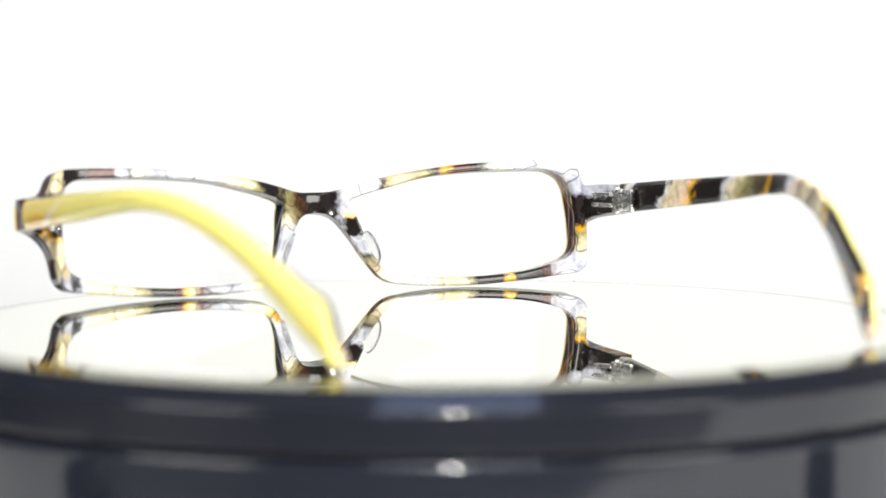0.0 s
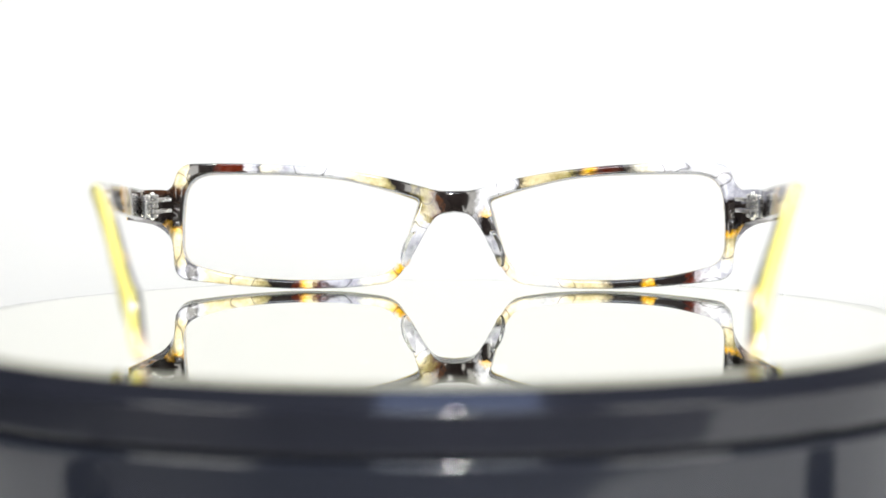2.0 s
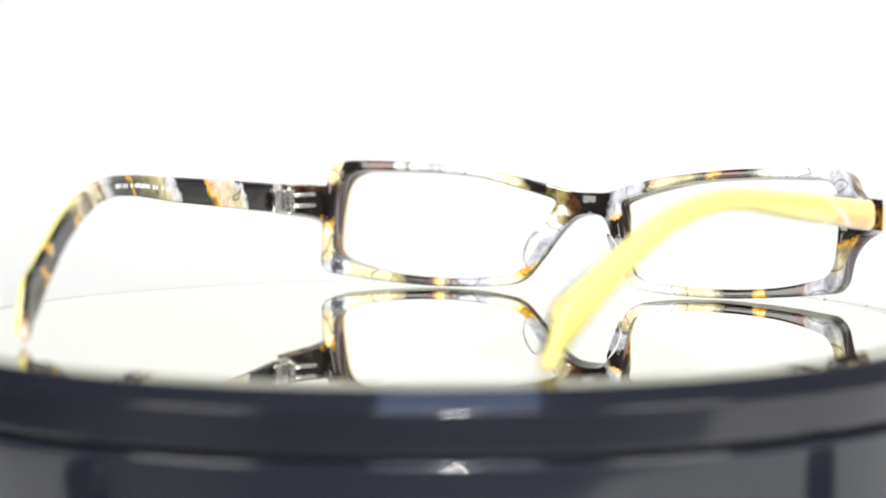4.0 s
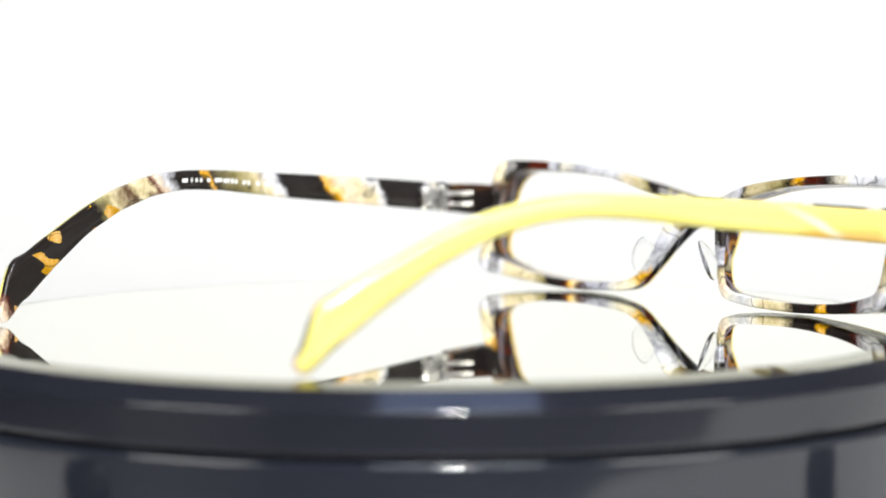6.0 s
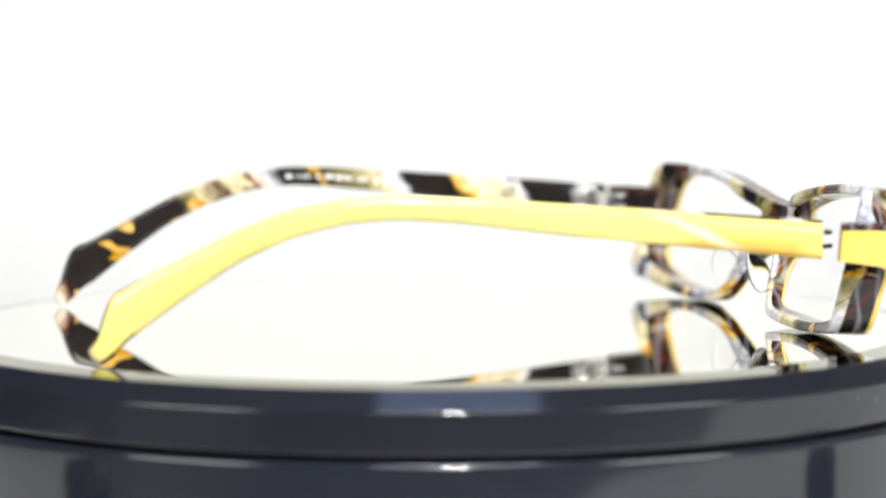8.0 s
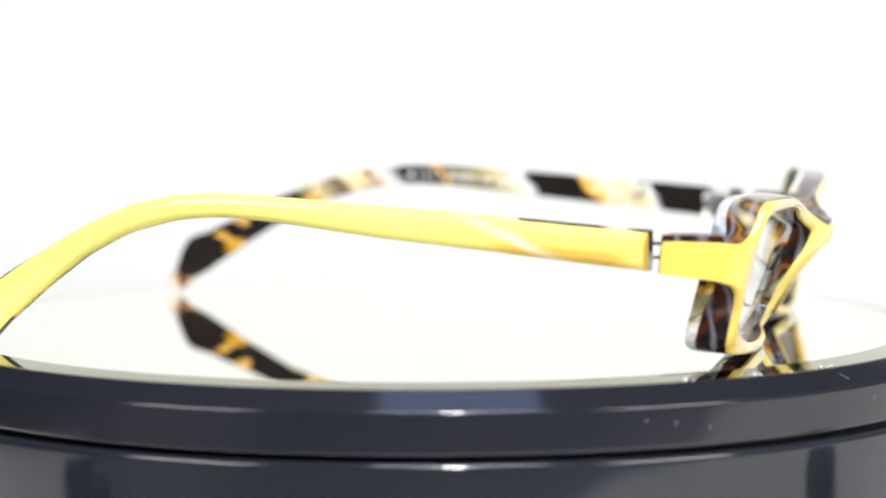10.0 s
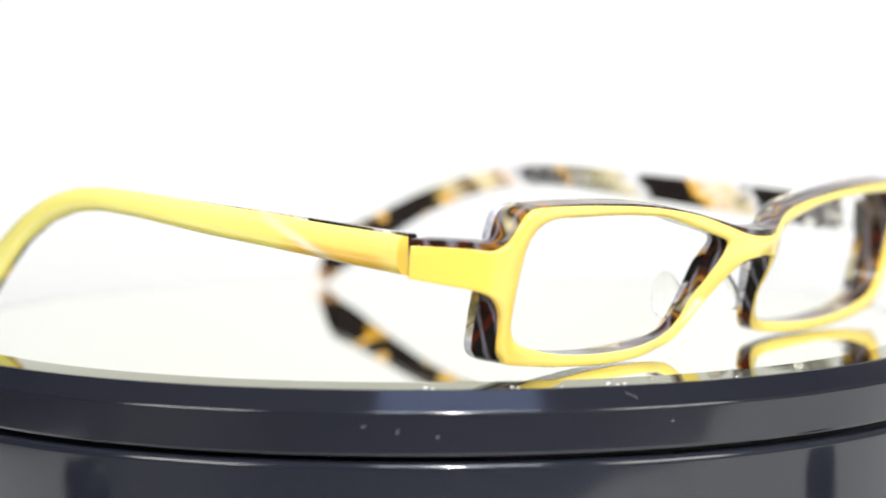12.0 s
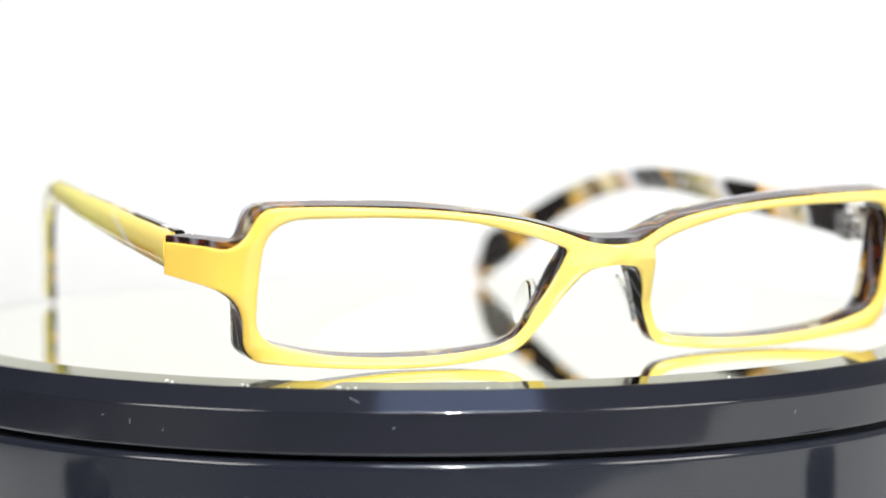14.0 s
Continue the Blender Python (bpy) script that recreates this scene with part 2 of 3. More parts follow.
# ---- mesh helpers ----
def part(name, bm, material, parent=None, label="", smooth=True):
    bmesh.ops.recalc_face_normals(bm, faces=bm.faces)
    me = bpy.data.meshes.new(name)
    bm.to_mesh(me)
    bm.free()
    me.materials.append(material)
    if smooth:
        me.shade_smooth()
        me.set_sharp_from_angle(angle=radians(38))
    ob = new(name, me)
    if parent is not None:
        ob.parent = parent
    if label:
        tagged(ob, label)
    return ob


def lathe(profile, segments, closed=False):
    """Turns a profile of (radius, height) in millimetres about the z axis."""
    bm = bmesh.new()
    rings = []
    for r, z in profile:
        if r < 1e-6:
            rings.append([bm.verts.new((0, 0, z * MM))] * segments)
            continue
        rings.append([bm.verts.new((r * MM * math.cos(2 * math.pi * k / segments), r * MM * math.sin(2 * math.pi * k / segments), z * MM))
                      for k in range(segments)])
    pairs = list(zip(rings, rings[1:])) + ([(rings[-1], rings[0])] if closed else [])
    for a, b in pairs:
        for k in range(segments):
            quad = []
            for v in (a[k], a[(k + 1) % segments], b[(k + 1) % segments], b[k]):
                if v not in quad:
                    quad.append(v)
            if len(quad) > 2:
                bm.faces.new(quad)
    return bm


def arc(cx, cz, r, a0, a1, steps):
    return [(cx + r * math.cos(radians(a0 + (a1 - a0) * k / steps)), cz + r * math.sin(radians(a0 + (a1 - a0) * k / steps)))
            for k in range(steps + 1)]


def box(bm, centre, size, m=None):
    mat = Matrix.Translation([c * MM for c in centre]) @ (m or Matrix()) @ Matrix.Diagonal((*[s * MM for s in size], 1))
    made = bmesh.ops.create_cube(bm, size=1, matrix=mat)["verts"]
    return made


def bevelled_box(centre, size, bevel, m=None):
    bm = bmesh.new()
    box(bm, centre, size, m)
    bmesh.ops.bevel(bm, geom=bm.edges[:], offset=bevel * MM, segments=2, affect="EDGES", profile=0.5)
    return bm


def rounded(corners, per=9):
    """A closed outline from corners (s, v, cut): each corner is rounded by a quadratic curve that begins at the cut."""
    pts = []
    for i, (s, v, cut) in enumerate(corners):
        c = Vector((s, v))
        a, b = Vector(corners[i - 1][:2]), Vector(corners[(i + 1) % len(corners)][:2])
        p, q = c + (a - c).normalized() * cut, c + (b - c).normalized() * cut
        if cut < 0.01:
            pts.append(c)
            continue
        for k in range(per + 1):
            t = k / per
            pts.append(p * (1 - t) ** 2 + c * 2 * t * (1 - t) + q * t * t)
    return pts


def smooth_line(at, knots, values, width=2.5):
    """Smoothly interpolated values between knots (knots falling or rising)."""
    k, v = np.array(knots, float), np.array(values, float)
    if k[0] > k[-1]:
        k, v = k[::-1], v[::-1]
    offs = np.linspace(-2, 2, 17)
    w = np.exp(-offs ** 2)
    a = np.asarray(at, float)[:, None] + offs[None] * width
    ext_k = np.concatenate([[k[0] - 20], k, [k[-1] + 20]])
    ext_v = np.concatenate([[v[0] - (v[1] - v[0]) / (k[1] - k[0]) * 20], v, [v[-1] + (v[-1] - v[-2]) / (k[-1] - k[-2]) * 20]])
    return (np.interp(a, ext_k, ext_v) * w).sum(1) / w.sum()


# ---- the spectacle front ----
THICK = 6.6
GAP_S = 82.3
OPENING = [(61.3, 27.2, 6.5), (61.9, 15, 3), (61.6, 5.8, 4.2), (50, 2.5, 5), (38, 1.4, 6), (26, 1.5, 5), (16.0, 2.5, 2.6), (13.2, 5.0, 2.2),
           (10.6, 12.6, 2.5), (8.3, 20.6, 1.4), (13.2, 22.5, 2.5), (26, 26.0, 5), (39, 27.1, 6), (50, 27.2, 5)]
OUTLINE = [(62.9, 29.4, 3.3), (65.2, 22.9, 4.2), (GAP_S, 23.5, 0.05), (GAP_S, 16.7, 0.05), (64.7, 14.0, 6.5), (63.2, 2.0, 3.8), (50, 0.3, 5),
           (36, -0.7, 6), (22, -0.3, 5), (13.6, 1.0, 3.0), (10.0, 7.3, 2), (7.0, 13.5, 2.4), (4.4, 17.0, 2.4), (0, 17.5, 0), (0, 22.4, 0),
           (4.5, 22.4, 2), (7.6, 23.4, 2), (14, 25.5, 3), (20, 26.9, 5), (34, 28.8, 6), (50, 29.5, 6)]


def plan(s):
    """Plan of the front surface at the arc length s: x, y and heading."""
    def flat(u):
        return 74.4 + 5.5 * math.exp(-(u / 10) ** 2) - 2.5 * (u / 60) ** 4
    if s <= 60:
        return s, flat(s), math.atan2(flat(s - 0.05) - flat(s + 0.05), 0.1) if s > 0.1 else 0.0
    x, y, h0 = 60.0, flat(60), math.atan2(flat(59.95) - flat(60.05), 0.1)
    h, u = h0, 60.0
    while u < s - 1e-6:
        du = min(0.25, s - u)
        h = h0 + (radians(68) - h0) * min(1.0, max(0.0, (u + du / 2 - 63) / 9))
        x, y, u = x + math.cos(h) * du, y - math.sin(h) * du, u + du
    return x, y, h


def on_front(s, v, w):
    """From arc length, height and depth (0: rear, THICK: front) in millimetres to the spectacles' space."""
    x, y, h = plan(s)
    z = 0.945 * v + 1.12 - 0.67 * w * (0.1 + 0.004 * v) * math.cos(h)
    d = (w - THICK) * (1.0 - 0.33 * min(1.0, max(0.0, (s - 64) / 8)) + 0.28 * math.exp(-((s - 63) / 3.5) ** 2))
    # the rim thins towards the nose's foot
    d -= 3.0 * w / THICK * math.exp(-((s - 13) / 9) ** 2) * min(1.0, max(0.0, (17.5 - v) / 8))
    wrap = 0.3 + 0.7 * min(1.0, max(0.0, (s - 64) / 8))
    square = 1.0 - min(1.0, max(0.0, (s - 72) / 5))
    return Vector((x + math.sin(h) * d * wrap, y + d * (math.cos(h) * square - 0.33 * (1 - square)) + 0.25 * (z - 20) * math.cos(h), z)) * MM


def cast(points, centre, angle):
    """How far the outline lies from the centre along an angle."""
    d = Vector((math.cos(angle), math.sin(angle)))
    best = 0.0
    for i in range(len(points)):
        a, b = points[i - 1] - centre, points[i] - centre
        e = b - a
        det = d.x * -e.y + e.x * d.y
        if abs(det) < 1e-12:
            continue
        t = (a.x * -e.y + e.x * a.y) / det
        u = (d.x * a.y - d.y * a.x) / det
        if -1e-6 <= u <= 1 + 1e-6 and t > best:
            best = t
    return best


def front_rays():
    centre = Vector((36, 15))
    inner, outer = rounded(OPENING, 7), rounded(OUTLINE, 8)
    dense = []
    for i in range(len(outer)):
        a, b = outer[i - 1], outer[i]
        steps = max(1, int((b - a).length / 1.6))
        dense += [a.lerp(b, k / steps) for k in range(steps)]
    angles = sorted({round(math.atan2(p.y - centre.y, p.x - centre.x), 5) for p in dense + inner})
    keep = [angles[0]]
    for a in angles[1:]:
        if a - keep[-1] > 0.0035:
            keep.append(a)
    return centre, [(a, cast(inner, centre, a), cast(outer, centre, a)) for a in keep]


RAYS = front_rays()


def front_layer(w0, w1, round_rear, round_front, inset, step=0.0):
    """One laminate of the front, both halves, between two depths."""
    centre, rays = RAYS
    bm = bmesh.new()
    for side in (1, -1):
        grid = []
        for a, ri, ro in rays:
            d = Vector((math.cos(a), math.sin(a)))
            mid = (centre + d * ro).x < 0.02
            edge_s = max((centre + d * ro).x, 0.0)
            up = min(1.0, max(0.0, (d.y + 0.25) / 0.3))
            corner = math.exp(-((edge_s - 67) / 4) ** 2)
            back = step * min(1.0, edge_s / 4) * (up * (0.8 + 0.9 * corner) + 0.5 * (1 - up) * (62 < edge_s < 66))
            ri2, ro2 = ri + inset, ro - (0 if mid else back + inset)
            span_r = ro2 - ri2
            edge = [0, 0.12, 0.35, 0.7]
            ts = [e for e in edge] + [0.7 + (span_r - 1.4) * k / 9 for k in range(1, 9)] + [span_r - e for e in reversed(edge)]
            row = []
            for t in ts:
                q = centre + d * (ri2 + t)
                near = min(t, 99 if mid else span_r - t)
                if q.x < 6:
                    near = max(0.0, min(near, 22.4 - q.y if q.x < 3.5 else 99, q.y - 17.5 if q.x < 2 else 99))
                dip = 0.7 - math.sqrt(max(0, 0.49 - (0.7 - near) ** 2)) if near < 0.7 else 0.0
                s = max(q.x, 0.0)
                q.y -= step * 2.6 * math.exp(-(s / 8) ** 2) * max(0.0, min(1.0, (q.y - 19.4) / 3.2))
                q.y -= step * 2.2 * max(0.0, min(1.0, (s - 64) / 4)) * max(0.0, min(1.0, (q.y - 19.5) / 3.5))
                nose = 1.2 * math.exp(-((s - 9.5) / 4.5) ** 2) * max(0.0, min(1.0, (q.y - 2.5) / 4, (19.5 - q.y) / 4))
                reach = min(1.8, span_r / 2)
                dome = 0.5 * (1 - math.sqrt(max(0.0, 1 - (1 - min(near / reach, 1.0)) ** 2)))
                lo, hi = w0 + (dip - nose) * round_rear, w1 - max(0.6 * dip, dome) * round_front
                rear, front = on_front(s, q.y, lo), on_front(s, q.y, hi)
                row.append([bm.verts.new((side * p.x, p.y, p.z)) for p in (rear, front)])
            grid.append((row, mid))
        for (ra, ma), (rb, mb) in zip(grid, grid[1:] + grid[:1]):
            for k in range(len(ra) - 1):
                for layer in (0, 1):
                    bm.faces.new((ra[k][layer], ra[k + 1][layer], rb[k + 1][layer], rb[k][layer]))
            bm.faces.new((ra[0][0], ra[0][1], rb[0][1], rb[0][0]))
            if not (ma and mb):
                bm.faces.new((ra[-1][0], ra[-1][1], rb[-1][1], rb[-1][0]))
    bmesh.ops.remove_doubles(bm, verts=[v for v in bm.verts if abs(v.co.x) < 2e-5], dist=2e-5)
    return bm


def lens_mesh(side):
    centre, rays = RAYS
    bm = bmesh.new()
    faces = []
    for w in (3.0, 4.3):
        mid = on_front(centre.x, centre.y, w)
        hub = bm.verts.new((side * mid.x, mid.y, mid.z))
        rings = []
        for f in (0.4, 0.75, 1.0):
            ring = []
            for a, ri, ro in rays:
                q = centre + Vector((math.cos(a), math.sin(a))) * (ri + 0.15) * f
                p = on_front(min(q.x, 62), q.y, w)
                ring.append(bm.verts.new((side * p.x, p.y, p.z)))
            rings.append(ring)
        n = len(rings[0])
        for k in range(n):
            bm.faces.new((hub, rings[0][k], rings[0][(k + 1) % n]))
            for a, b in zip(rings, rings[1:]):
                bm.faces.new((a[k], b[k], b[(k + 1) % n], a[(k + 1) % n]))
        faces.append(rings[-1])
    n = len(faces[0])
    for k in range(n):
        bm.faces.new((faces[0][k], faces[0][(k + 1) % n], faces[1][(k + 1) % n], faces[1][k]))
    return bm


def pad_mesh(side):
    """A nose pad: a flattened drop that stands off the rear of the nasal rim."""
    bm = bmesh.new()
    bmesh.ops.create_uvsphere(bm, u_segments=24, v_segments=16, radius=1)
    for v in bm.verts:
        x, y, z = v.co
        taper = 1 - 0.22 * z
        v.co = (x * 0.9 - side * 0.5 * z * z, y * 2.8 * taper, z * 4.5)
    turn = Euler((radians(10), radians(side * -19), radians(side * 20))).to_matrix().to_4x4()
    bm.transform(Matrix.Diagonal((MM, MM, MM, 1)) @ Matrix.Translation((side * 10.2, 64.3, 9.8)) @ turn)
    return bm


# ---- temples ----
TIP = -71.6
OUT_Y = [54, 30, 0, -17, -32, -47.5, -57, -66, -72]
OUT_X = {1: [72.3, 72.1, 71.2, 70.0, 67.0, 63.4, 60.6, 57.9, 56.2], -1: [72.3, 71.5, 69.9, 68.0, 64.1, 59.3, 56.1, 52.8, 50.3]}
TOP_Y = [54, 31, 10, -10, -20, -29, -38.6, -47.5, -56.4, -67.6, -72]
TOP_Z = [23.6, 25.5, 27.0, 28.4, 28.9, 28.4, 26.4, 22.8, 18.1, 12.2, 10.0]
LOW_Y = [54, 31, 10, -10, -20, -29, -38.6, -47.5, -56.4, -65.3, -70.2]
LOW_Z = [16.8, 19.3, 21.5, 24.0, 24.7, 24.0, 21.5, 17.2, 11.0, 4.1, 0.1]


END_Y = [-64, -66, -67.2, -67.9, -68.5, -69.0, -69.5, -70.0, -70.5, -71.0, -71.4, -71.6]
END_TOP = [13.9, 12.9, 12.2, 11.3, 10.1, 8.9, 7.3, 5.6, 4.6, 3.7, 2.8, 2.2]
END_LOW = [5.2, 3.4, 2.2, 1.6, 1.1, 0.75, 0.5, 0.35, 0.5, 1.0, 1.5, 1.9]


def temple_columns(side):
    ys = np.concatenate([np.linspace(53.8, -66, 90), np.linspace(-66.4, TIP, 24)])
    xo = smooth_line(ys, OUT_Y, OUT_X[side], 4.0)
    top, low = smooth_line(ys, TOP_Y, TOP_Z, 2.2), smooth_line(ys, LOW_Y, LOW_Z, 2.0)
    if side == -1:
        sag = 0.7 * np.clip((-10 - ys) / 30, 0, 1)
        top, low = top - sag, low - sag
    blend = np.clip((-63.5 - ys) / 2.5, 0, 1)
    end_y, end_top, end_low = (np.array(a)[::-1] for a in (END_Y, END_TOP, END_LOW))
    top = top * (1 - blend) + np.interp(ys, end_y, end_top) * blend
    low = low * (1 - blend) + np.interp(ys, end_y, end_low) * blend
    low = np.maximum(low, 0.1)
    top = np.maximum(top, low + 0.3)
    if side == -1:
        ys = ys - 1.4 * np.clip((-35 - ys) / 30, 0, 1)
    return ys, xo, top, low


COLUMNS = {side: temple_columns(side) for side in (1, -1)}


def temple_layer(side, d0, d1, round_out, round_in):
    """One laminate of a temple between two depths, counted inwards from its outer face, with rounded edges of the radii given."""
    ys, xo, top, low = COLUMNS[side]
    slope = np.gradient(xo, ys)
    bm = bmesh.new()
    rows = []
    for i, y in enumerate(ys):
        if round_out > 0:
            y += 0.4 * max(0.0, min(1.0, (-64 - y) / 8))
        nrm = Vector((1, -slope[i])).normalized()
        z0, h = low[i], top[i] - low[i]
        if round_out > 0:
            h -= 0.4 * max(0.0, min(1.0, (y - 12) / 22))
            inset = min(0.2, 0.1 * h) * max(0.0, min(1.0, (-60 - y) / 5))
            z0, h = z0 + inset, h - 2 * inset
        rad = max(round_out, round_in)
        soft = min(rad, 0.3 * h)
        edge = [0, 0.12 * soft, 0.4 * soft, soft]
        zs = edge + [soft + (h - 2 * soft) * k / 4 for k in range(1, 4)] + [h - e for e in reversed(edge)]
        swell = 1.0 + 0.28 * max(0.0, min(1.0, (y - 8) / 35))
        row = []
        for d, r, sign in ((d0, round_out, 1), (d1, round_in, -1)):
            line = []
            for t in zs:
                near = min(t, h - t)
                dip = r - math.sqrt(max(0, r * r - (r - near) ** 2)) if near < r else 0.0
                arch = 0.45 * (2 * t / h - 1) ** 2 + 1.0 * max(0.0, 0.62 - t / h) * max(0.0, min(1.0, (-38 - y) / 16))
                depth = d * swell + dip * sign + (arch if round_out > 0 and sign == 1 else 0.0)
                slant = 0.33 * depth * max(0.0, (y - 47) / 7)
                line.append(bm.verts.new((side * (xo[i] - nrm.x * depth) * MM, (y - nrm.y * depth + slant) * MM, (z0 + t) * MM)))
            row.append(line)
        rows.append(row)
    for a, b in zip(rows, rows[1:]):
        for layer in (0, 1):
            for k in range(len(a[layer]) - 1):
                bm.faces.new((a[layer][k], a[layer][k + 1], b[layer][k + 1], b[layer][k]))
        for k in (0, -1):
            bm.faces.new((a[0][k], a[1][k], b[1][k], b[0][k]))
    for row in (rows[0], rows[-1]):
        for k in range(len(row[0]) - 1):
            bm.faces.new((row[0][k], row[0][k + 1], row[1][k + 1], row[1][k]))
    return bm


def make_eyeglasses():
    glasses = tagged(new("eyeglasses"), "rectangular eyeglasses, yellow outside and tortoiseshell inside, open on the mirror", "eyeglasses")
    front = part("front_frame", front_layer(0.0, 1.5, 1.0, 0.0, 0.0), TORTOISE, glasses, "black, cream and amber tortoiseshell acetate rear layer")
    part("middle_laminate", front_layer(1.5, THICK - 1.0, 0.0, 0.0, 0.02), VEINED, front, "black, brown and amber layer with thin grey veins")
    part("front_laminate", front_layer(THICK - 1.0, THICK, 0.0, 1.0, 0.0, 0.5), YELLOW, front, "glossy yellow acetate front layer")
    for side in (1, -1):
        lens = part("lens", lens_mesh(side), LENS, glasses, "clear plain lens")
        middle = on_front(36, 15, 3.6)
        middle.x *= side
        lens.data.transform(Matrix.Translation(-middle))
        lens.location = middle
        if side == 1:
            cam.data.dof.focus_object = lens
        part("nose_pad", pad_mesh(side), CLEAR_PAD, glasses, "clear moulded nose pad")
        temple = part("temple", temple_layer(side, 1.5, 2.75, 0.0, 0.55), TEMPLE_TORTOISE, glasses, "tortoiseshell acetate temple with a drooping tip")
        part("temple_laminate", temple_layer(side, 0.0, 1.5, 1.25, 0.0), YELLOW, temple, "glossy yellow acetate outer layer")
        # printed marks inside the temple, too small to read
        ys, xo, top, low = COLUMNS[side]
        rng = random.Random(5)
        y = 4.0
        while y > -20.5 and side == -1:
            wide = rng.choice((0.7, 0.9, 1.3, 1.8))
            i = int(np.argmin(abs(ys - (y - wide / 2))))
            x = xo[i] - 2.80
            part("print_mark", bevelled_box((side * x, y - wide / 2, (top[i] + low[i]) / 2), (0.06, wide, 0.85), 0.02), LETTER, temple, smooth=False)
            y -= wide + rng.choice((0.35, 0.5, 1.4))
        make_hinge(glasses, side)
    return glasses


def cylinder(radius, z0, z1, at, segments=20):
    bm = lathe([(0, z0), (radius * 0.8, z0), (radius, z0 + 0.15), (radius, z1 - 0.15), (radius * 0.8, z1), (0, z1)], segments)
    bm.transform(Matrix.Translation((at[0] * MM, at[1] * MM, 0)))
    return bm


def make_hinge(glasses, side):
    """Five knuckles at the inner edge of the joint, with two prongs let into the front and a leaf on the temple."""
    hinge = part("hinge", cylinder(0.5, 16.9, 23.1, (side * 66.5, 51.6)), STEEL, glasses, "small polished steel hinge")
    for k in range(5):
        z = 17.4 + k * 1.05
        part("knuckle", cylinder(1.4, z + 0.05, z + 1.0, (side * 66.5, 51.6)), STEEL, hinge)
    for z in (18.7, 21.2):
        part("prong", bevelled_box((side * 65.2, 55.3, z), (1.5, 7.0, 0.9), 0.25, Matrix.Rotation(radians(side * 24.6), 4, "Z")), STEEL, hinge)
    part("leaf", bevelled_box((side * 67.6, 48.7, 20.1), (1.1, 4.6, 4.9), 0.25), STEEL, hinge)
    for z in (18.9, 21.3):
        part("screw_head", bevelled_box((side * 66.98, 48.1, z), (0.3, 1.0, 1.0), 0.12), STEEL, hinge)


# ---- the setting ----
FLOOR_Z = -45.0


def make_sweep():
    """White paper: flat on the table, curving up into the backdrop."""
    bm = bmesh.new()
    low = FLOOR_Z + 0.6
    face = [(-196, low), (150, low), (420, low)] + \
           [(420 + 260 * math.sin(radians(a)), low + 260 * (1 - math.cos(radians(a)))) for a in range(6, 91, 6)] + [(680, 650), (680, 1100)]
    back = [(682, 1100), (682, low + 260)] + \
           [(420 + 262 * math.sin(radians(a)), low + 260 - 260.5 * math.cos(radians(a))) for a in range(84, 5, -6)] + [(420, low - 0.5), (-196, low - 0.5)]
    across = [-270 + 15 * k for k in range(67)]
    rows = []
    for y, z in face + back:
        ragged = [9 * math.sin(x * 0.021) + 6 * math.sin(x * 0.047 + 1) + 30 * max(0.0, min(1.0, x / 120)) - 68 * max(0.0, min(1.0, -x / 80)) if y < 0 else 0 for x in across]
        rows.append([bm.verts.new((x * MM, (y - g) * MM, z * MM)) for x, g in zip(across, ragged)])
    for a, b in zip(rows, rows[1:] + rows[:1]):
        for k in range(len(across) - 1):
            bm.faces.new((a[k], a[k + 1], b[k + 1], b[k]))
    return tagged(part("backdrop", bm, PAPER), "plain white paper sweep behind the turntable", "backdrop", kind="structure")


def make_room():
    def slab(name, centre, size, mat, label, category):
        bm = bmesh.new()
        box(bm, centre, size)
        return tagged(part(name, bm, mat, smooth=False), label, category, kind="structure")
    slab("floor", (0, -600, -810), (5000, 5400, 60), WALL, "plain grey room floor", "floor")
    slab("wall_north", (0, 2130, 800), (5000, 60, 3160), WALL, "plain grey wall behind the backdrop", "wall")
    slab("wall_south", (0, -3330, 800), (5000, 60, 3160), WALL, "plain grey wall behind the camera", "wall")
    slab("wall_east", (2530, -600, 800), (60, 5520, 3160), WALL, "plain grey side wall", "wall")
    slab("wall_west", (-2530, -600, 800), (60, 5520, 3160), WALL_DARK, "plain darker grey side wall", "wall")
    slab("ceiling", (0, -600, 2410), (5120, 5520, 60), CEILING, "plain grey ceiling", "ceiling")
    # added out of view, so that the glossy rim reflects something dark and bluish
    curtain = bmesh.new()
    folds = [(-1450 + 14 * k, -1750 + 22 * math.sin(k * 0.8) + 9 * math.sin(k * 2.1)) for k in range(128)]
    rows = [[curtain.verts.new((x * MM, y * MM, z * MM)) for x, y in folds] for z in (-770, 2300)]
    for k in range(len(folds) - 1):
        curtain.faces.new((rows[0][k], rows[0][k + 1], rows[1][k + 1], rows[1][k]))
    bmesh.ops.solidify(curtain, geom=curtain.faces[:], thickness=2 * MM)
    tagged(part("curtain", curtain, DARK), "dark blue cloth curtain added out of view behind the camera to darken reflections", "curtain")
    table = tagged(new("table"), "dark laminate table under the white paper", "table")
    part("tabletop", bevelled_box((0, 120, FLOOR_Z - 15), (2400, 1300, 30), 3), TABLE, table)
    for x in (-1100, 1100):
        for y in (-430, 680):
            part("leg", bevelled_box((x, y, (FLOOR_Z - 30 - 780) / 2), (60, 60, 780 + FLOOR_Z - 30), 3), TABLE, table)


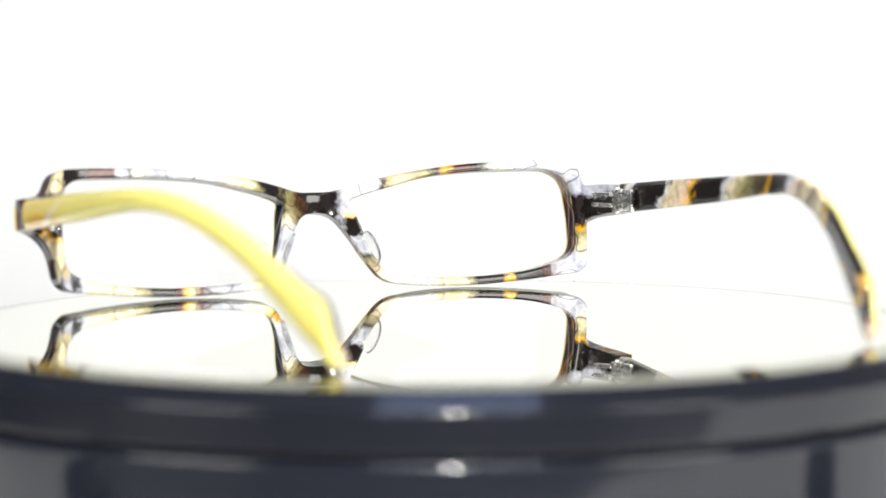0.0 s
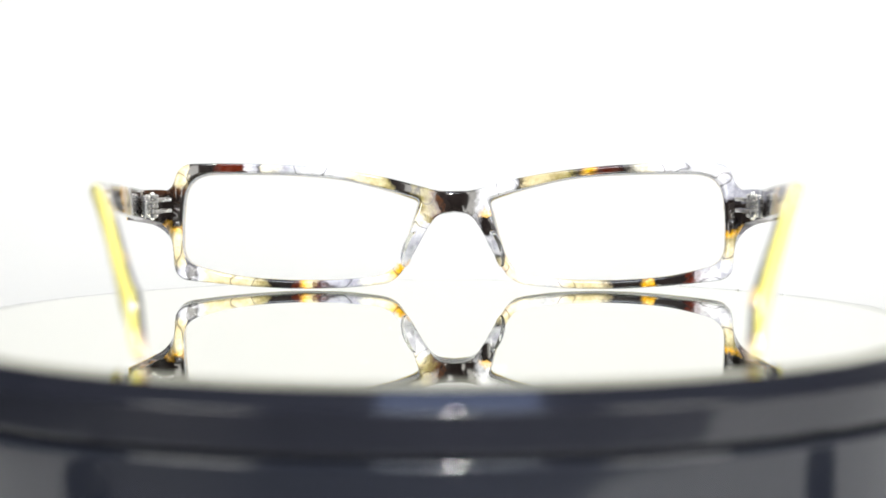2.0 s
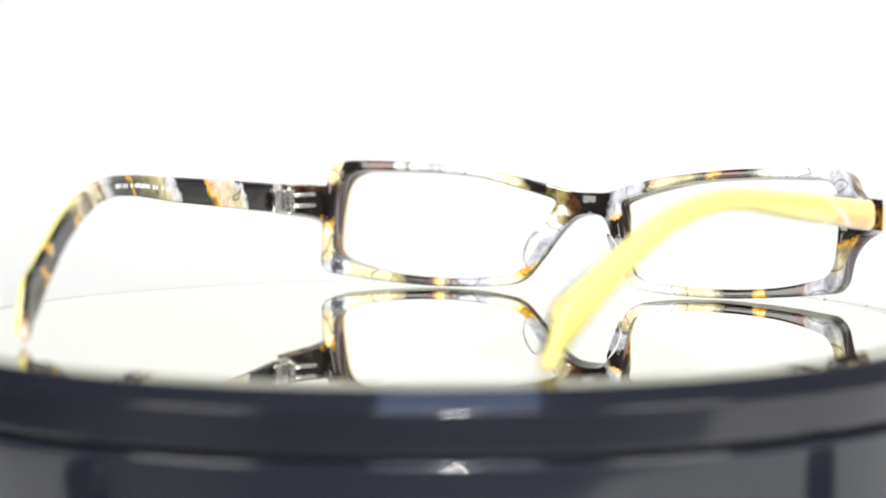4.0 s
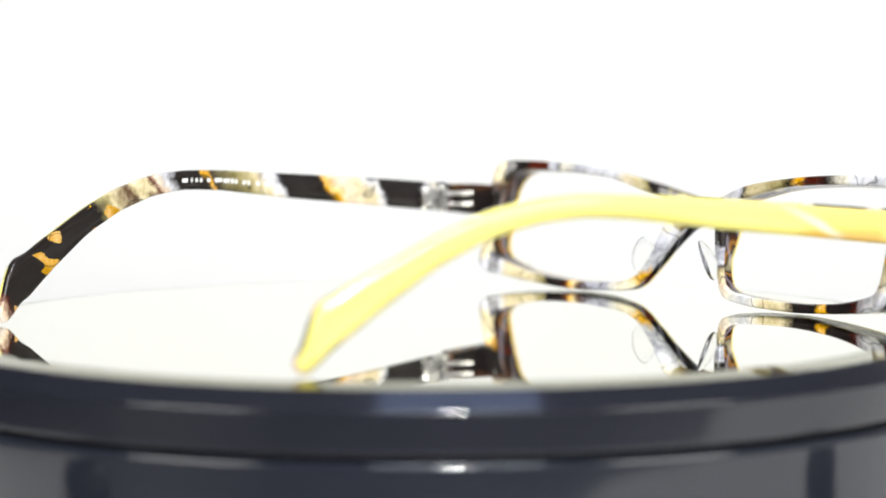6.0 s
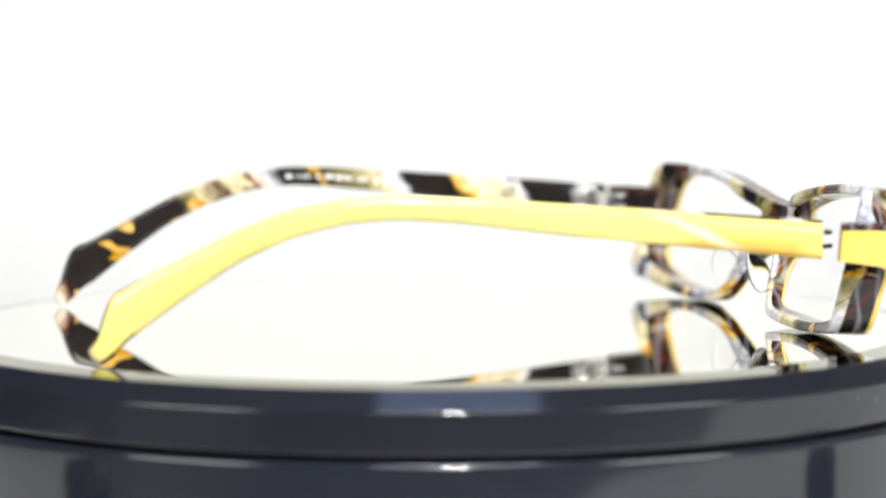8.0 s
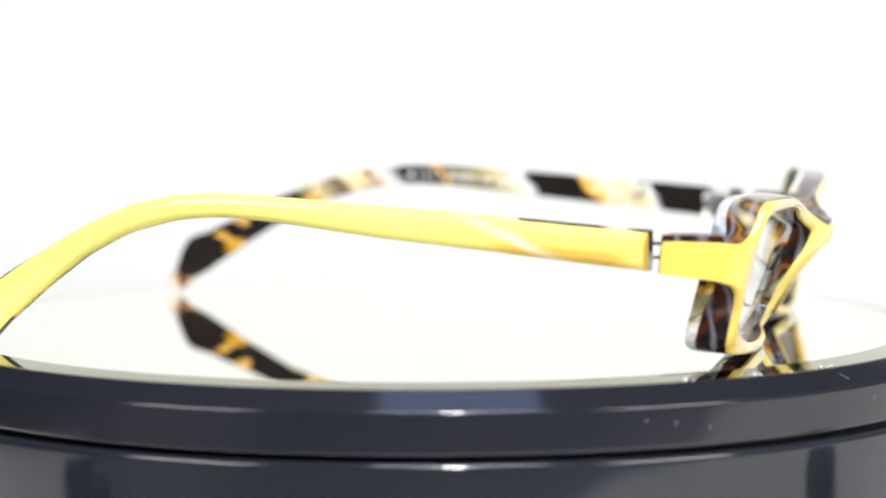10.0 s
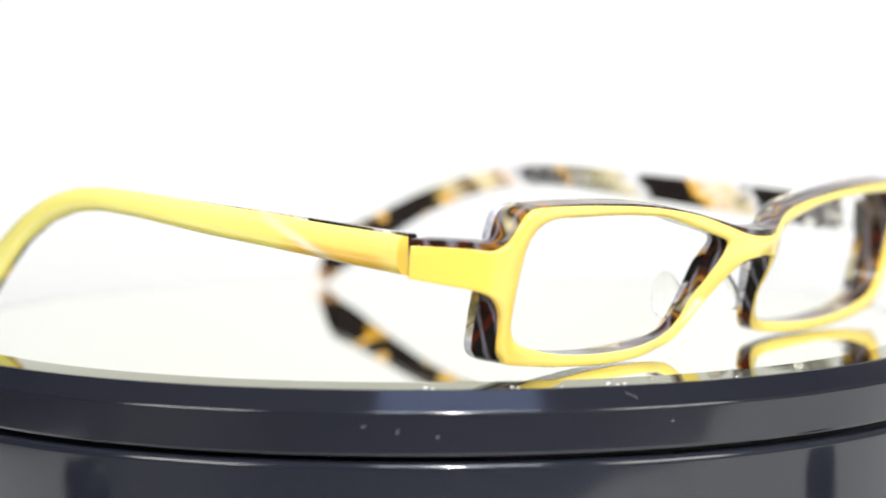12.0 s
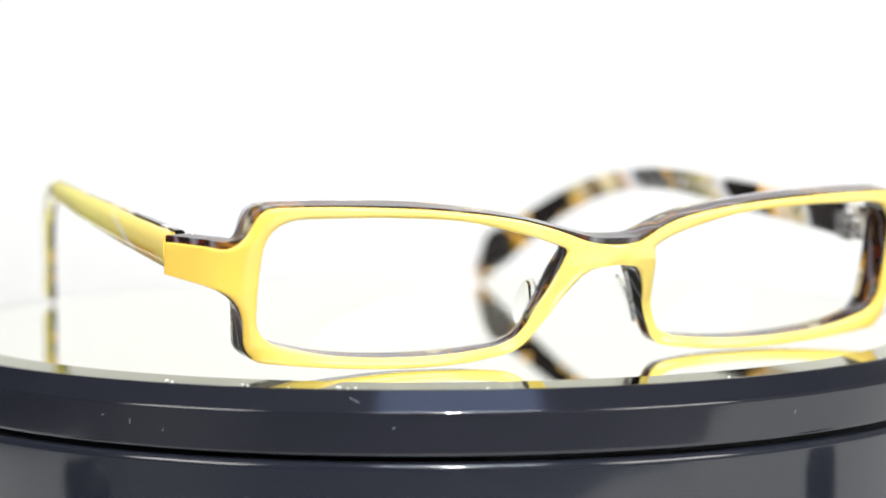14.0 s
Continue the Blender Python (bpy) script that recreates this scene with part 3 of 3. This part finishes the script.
def make_turntable():
    base = tagged(new("turntable"), "glossy black round turntable standing on white paper", "turntable")
    prof = [(0, -11.6), (99.5, -11.6)] + arc(102.0, -12.7, 1.1, 90, 0, 5) + [(103.1, -12.9), (103.1, -30)] + \
           arc(101.6, FLOOR_Z + 2.5, 1.5, 0, -90, 4) + [(0, FLOOR_Z + 1.0)]
    part("housing", lathe(prof, 256), BASE, base)
    part("neck", lathe([(0, -11.6), (99.0, -11.6), (99.0, -10.2), (0, -10.2)], 128), GROOVE, base, "matt black recessed gap under the platter")
    for k in range(4):
        a = radians(45 + 90 * k)
        foot = cylinder(8, FLOOR_Z + 0.6, FLOOR_Z + 1.2, (85 * math.cos(a), 85 * math.sin(a)))
        part("foot", foot, GROOVE, base)
    platter = tagged(new("mirror_disc"), "round mirror with a glossy black chamfered rim", "mirror")
    prof = [(0, -1.2), (98.9, -1.2), (98.95, -0.46), (99.1, -0.46)] + arc(99.25, -0.80, 0.32, 80, 45, 3) + [(99.56, -0.66), (102.48, -3.35)] + \
           arc(102.0, -4.0, 0.8, 45, 0, 7) + [(102.8, -4.15), (102.8, -9.95)] + arc(102.3, -10.1, 0.5, 0, -90, 3) + [(0, -10.6)]
    part("rim", lathe(prof, 256), RIM, platter, "glossy black rim with a chamfered edge")
    part("mirror", lathe([(0, 0), (93.4, 0), (93.4, -0.9), (0, -0.9)], 256), MIRROR, platter, "round mirror")
    part("mirror_bevel", lathe([(93.4, 0), (98.75, -0.455), (98.8, -0.9), (93.4, -0.9)], 360, True), BEVEL, platter, "greenish ground bevel of the mirror glass", smooth=False)
    rng = random.Random(11)
    for at, r, size in ((39.4, 98.3, 0.42), (40.1, 98.6, 0.30), (47.4, 98.4, 0.36), (48.0, 98.7, 0.28), (56.7, 98.2, 0.38), (57.6, 98.6, 0.22),
                        (58.3, 98.4, 0.26), (52.0, 98.9, 0.18), (70.5, 98.6, 0.22), (95.0, 98.4, 0.24), (118.0, 98.7, 0.2), (150.0, 98.5, 0.25)):
        bm = bmesh.new()
        bmesh.ops.create_icosphere(bm, subdivisions=1, radius=size * MM)
        for v in bm.verts:
            v.co *= rng.uniform(0.6, 1.25)
            v.co.z *= 0.7
        bm.transform(Matrix.Rotation(radians(at), 4, "Z") @ Matrix.Translation((r * MM, 0, (-0.085 * (r - 93.4) + size * 0.45) * MM)))
        part("dust_speck", bm, LETTER, platter, "tiny white dust crumb", smooth=False)
    for at, length, lean, lift in ((58.4, 2.6, -35, -1.9), (37.0, 1.2, 80, -6.5), (34.0, 0.9, 20, -5.8), (40.5, 1.0, 65, -7.5), (62.0, 0.8, 40, -6.0), (101, 0.9, 60, -6.4)):
        r = 100.93 if lift > -3 else 102.83
        tilt = 42.6 if lift > -3 else 90
        bm = bevelled_box((0, 0, 0), (length * 0.8, 0.08, 0.04), 0.015)
        bm.transform(Matrix.Rotation(radians(at), 4, "Z") @ Matrix.Translation((r * MM, 0, lift * MM)) @ Matrix.Rotation(radians(tilt), 4, "Y")
                     @ Matrix.Rotation(radians(lean + 90), 4, "Z"))
        part("scratch", bm, MARK, platter, "fine pale scratch in the plastic", smooth=False)
    return base, platter


def make_block(at, size, turn, label):
    block = tagged(new("plastic_block"), label, "block")
    m = Matrix.Rotation(radians(turn), 4, "Z")
    foot = FLOOR_Z + 0.7
    part("body", bevelled_box((at[0], at[1], foot + size[2] / 2), size, 1.5, m), GROOVE, block)
    part("cap", bevelled_box((at[0], at[1], foot + size[2] + 0.9), (size[0] * 0.86, size[1] * 0.86, 1.8), 0.5, m), BASE, block)


make_room()
make_sweep()
make_block((130, -82), (22, 13, 20), 6, "small black plastic block on the white paper")
make_block((-122, -103), (22, 17, 17), -4, "low black plastic block on the white paper")
TURN_BASE, PLATTER = make_turntable()
GLASSES = make_eyeglasses()


# ---- what moves ----
def motions():
    seat = pose(0, 0, 0, 0, 0, 0.895) @ pose(2.5 * MM, 0, 0.0001)
    times = [2.0 * k for k in range(8)]
    walk(PLATTER, [(t, pose(0, 0, 0, 0, 0, -12.677 * (t - 1.75))) for t in times])
    walk(GLASSES, [(t, pose(0, 0, 0, 0, 0, -12.677 * (t - 1.75)) @ seat) for t in times])


motions()
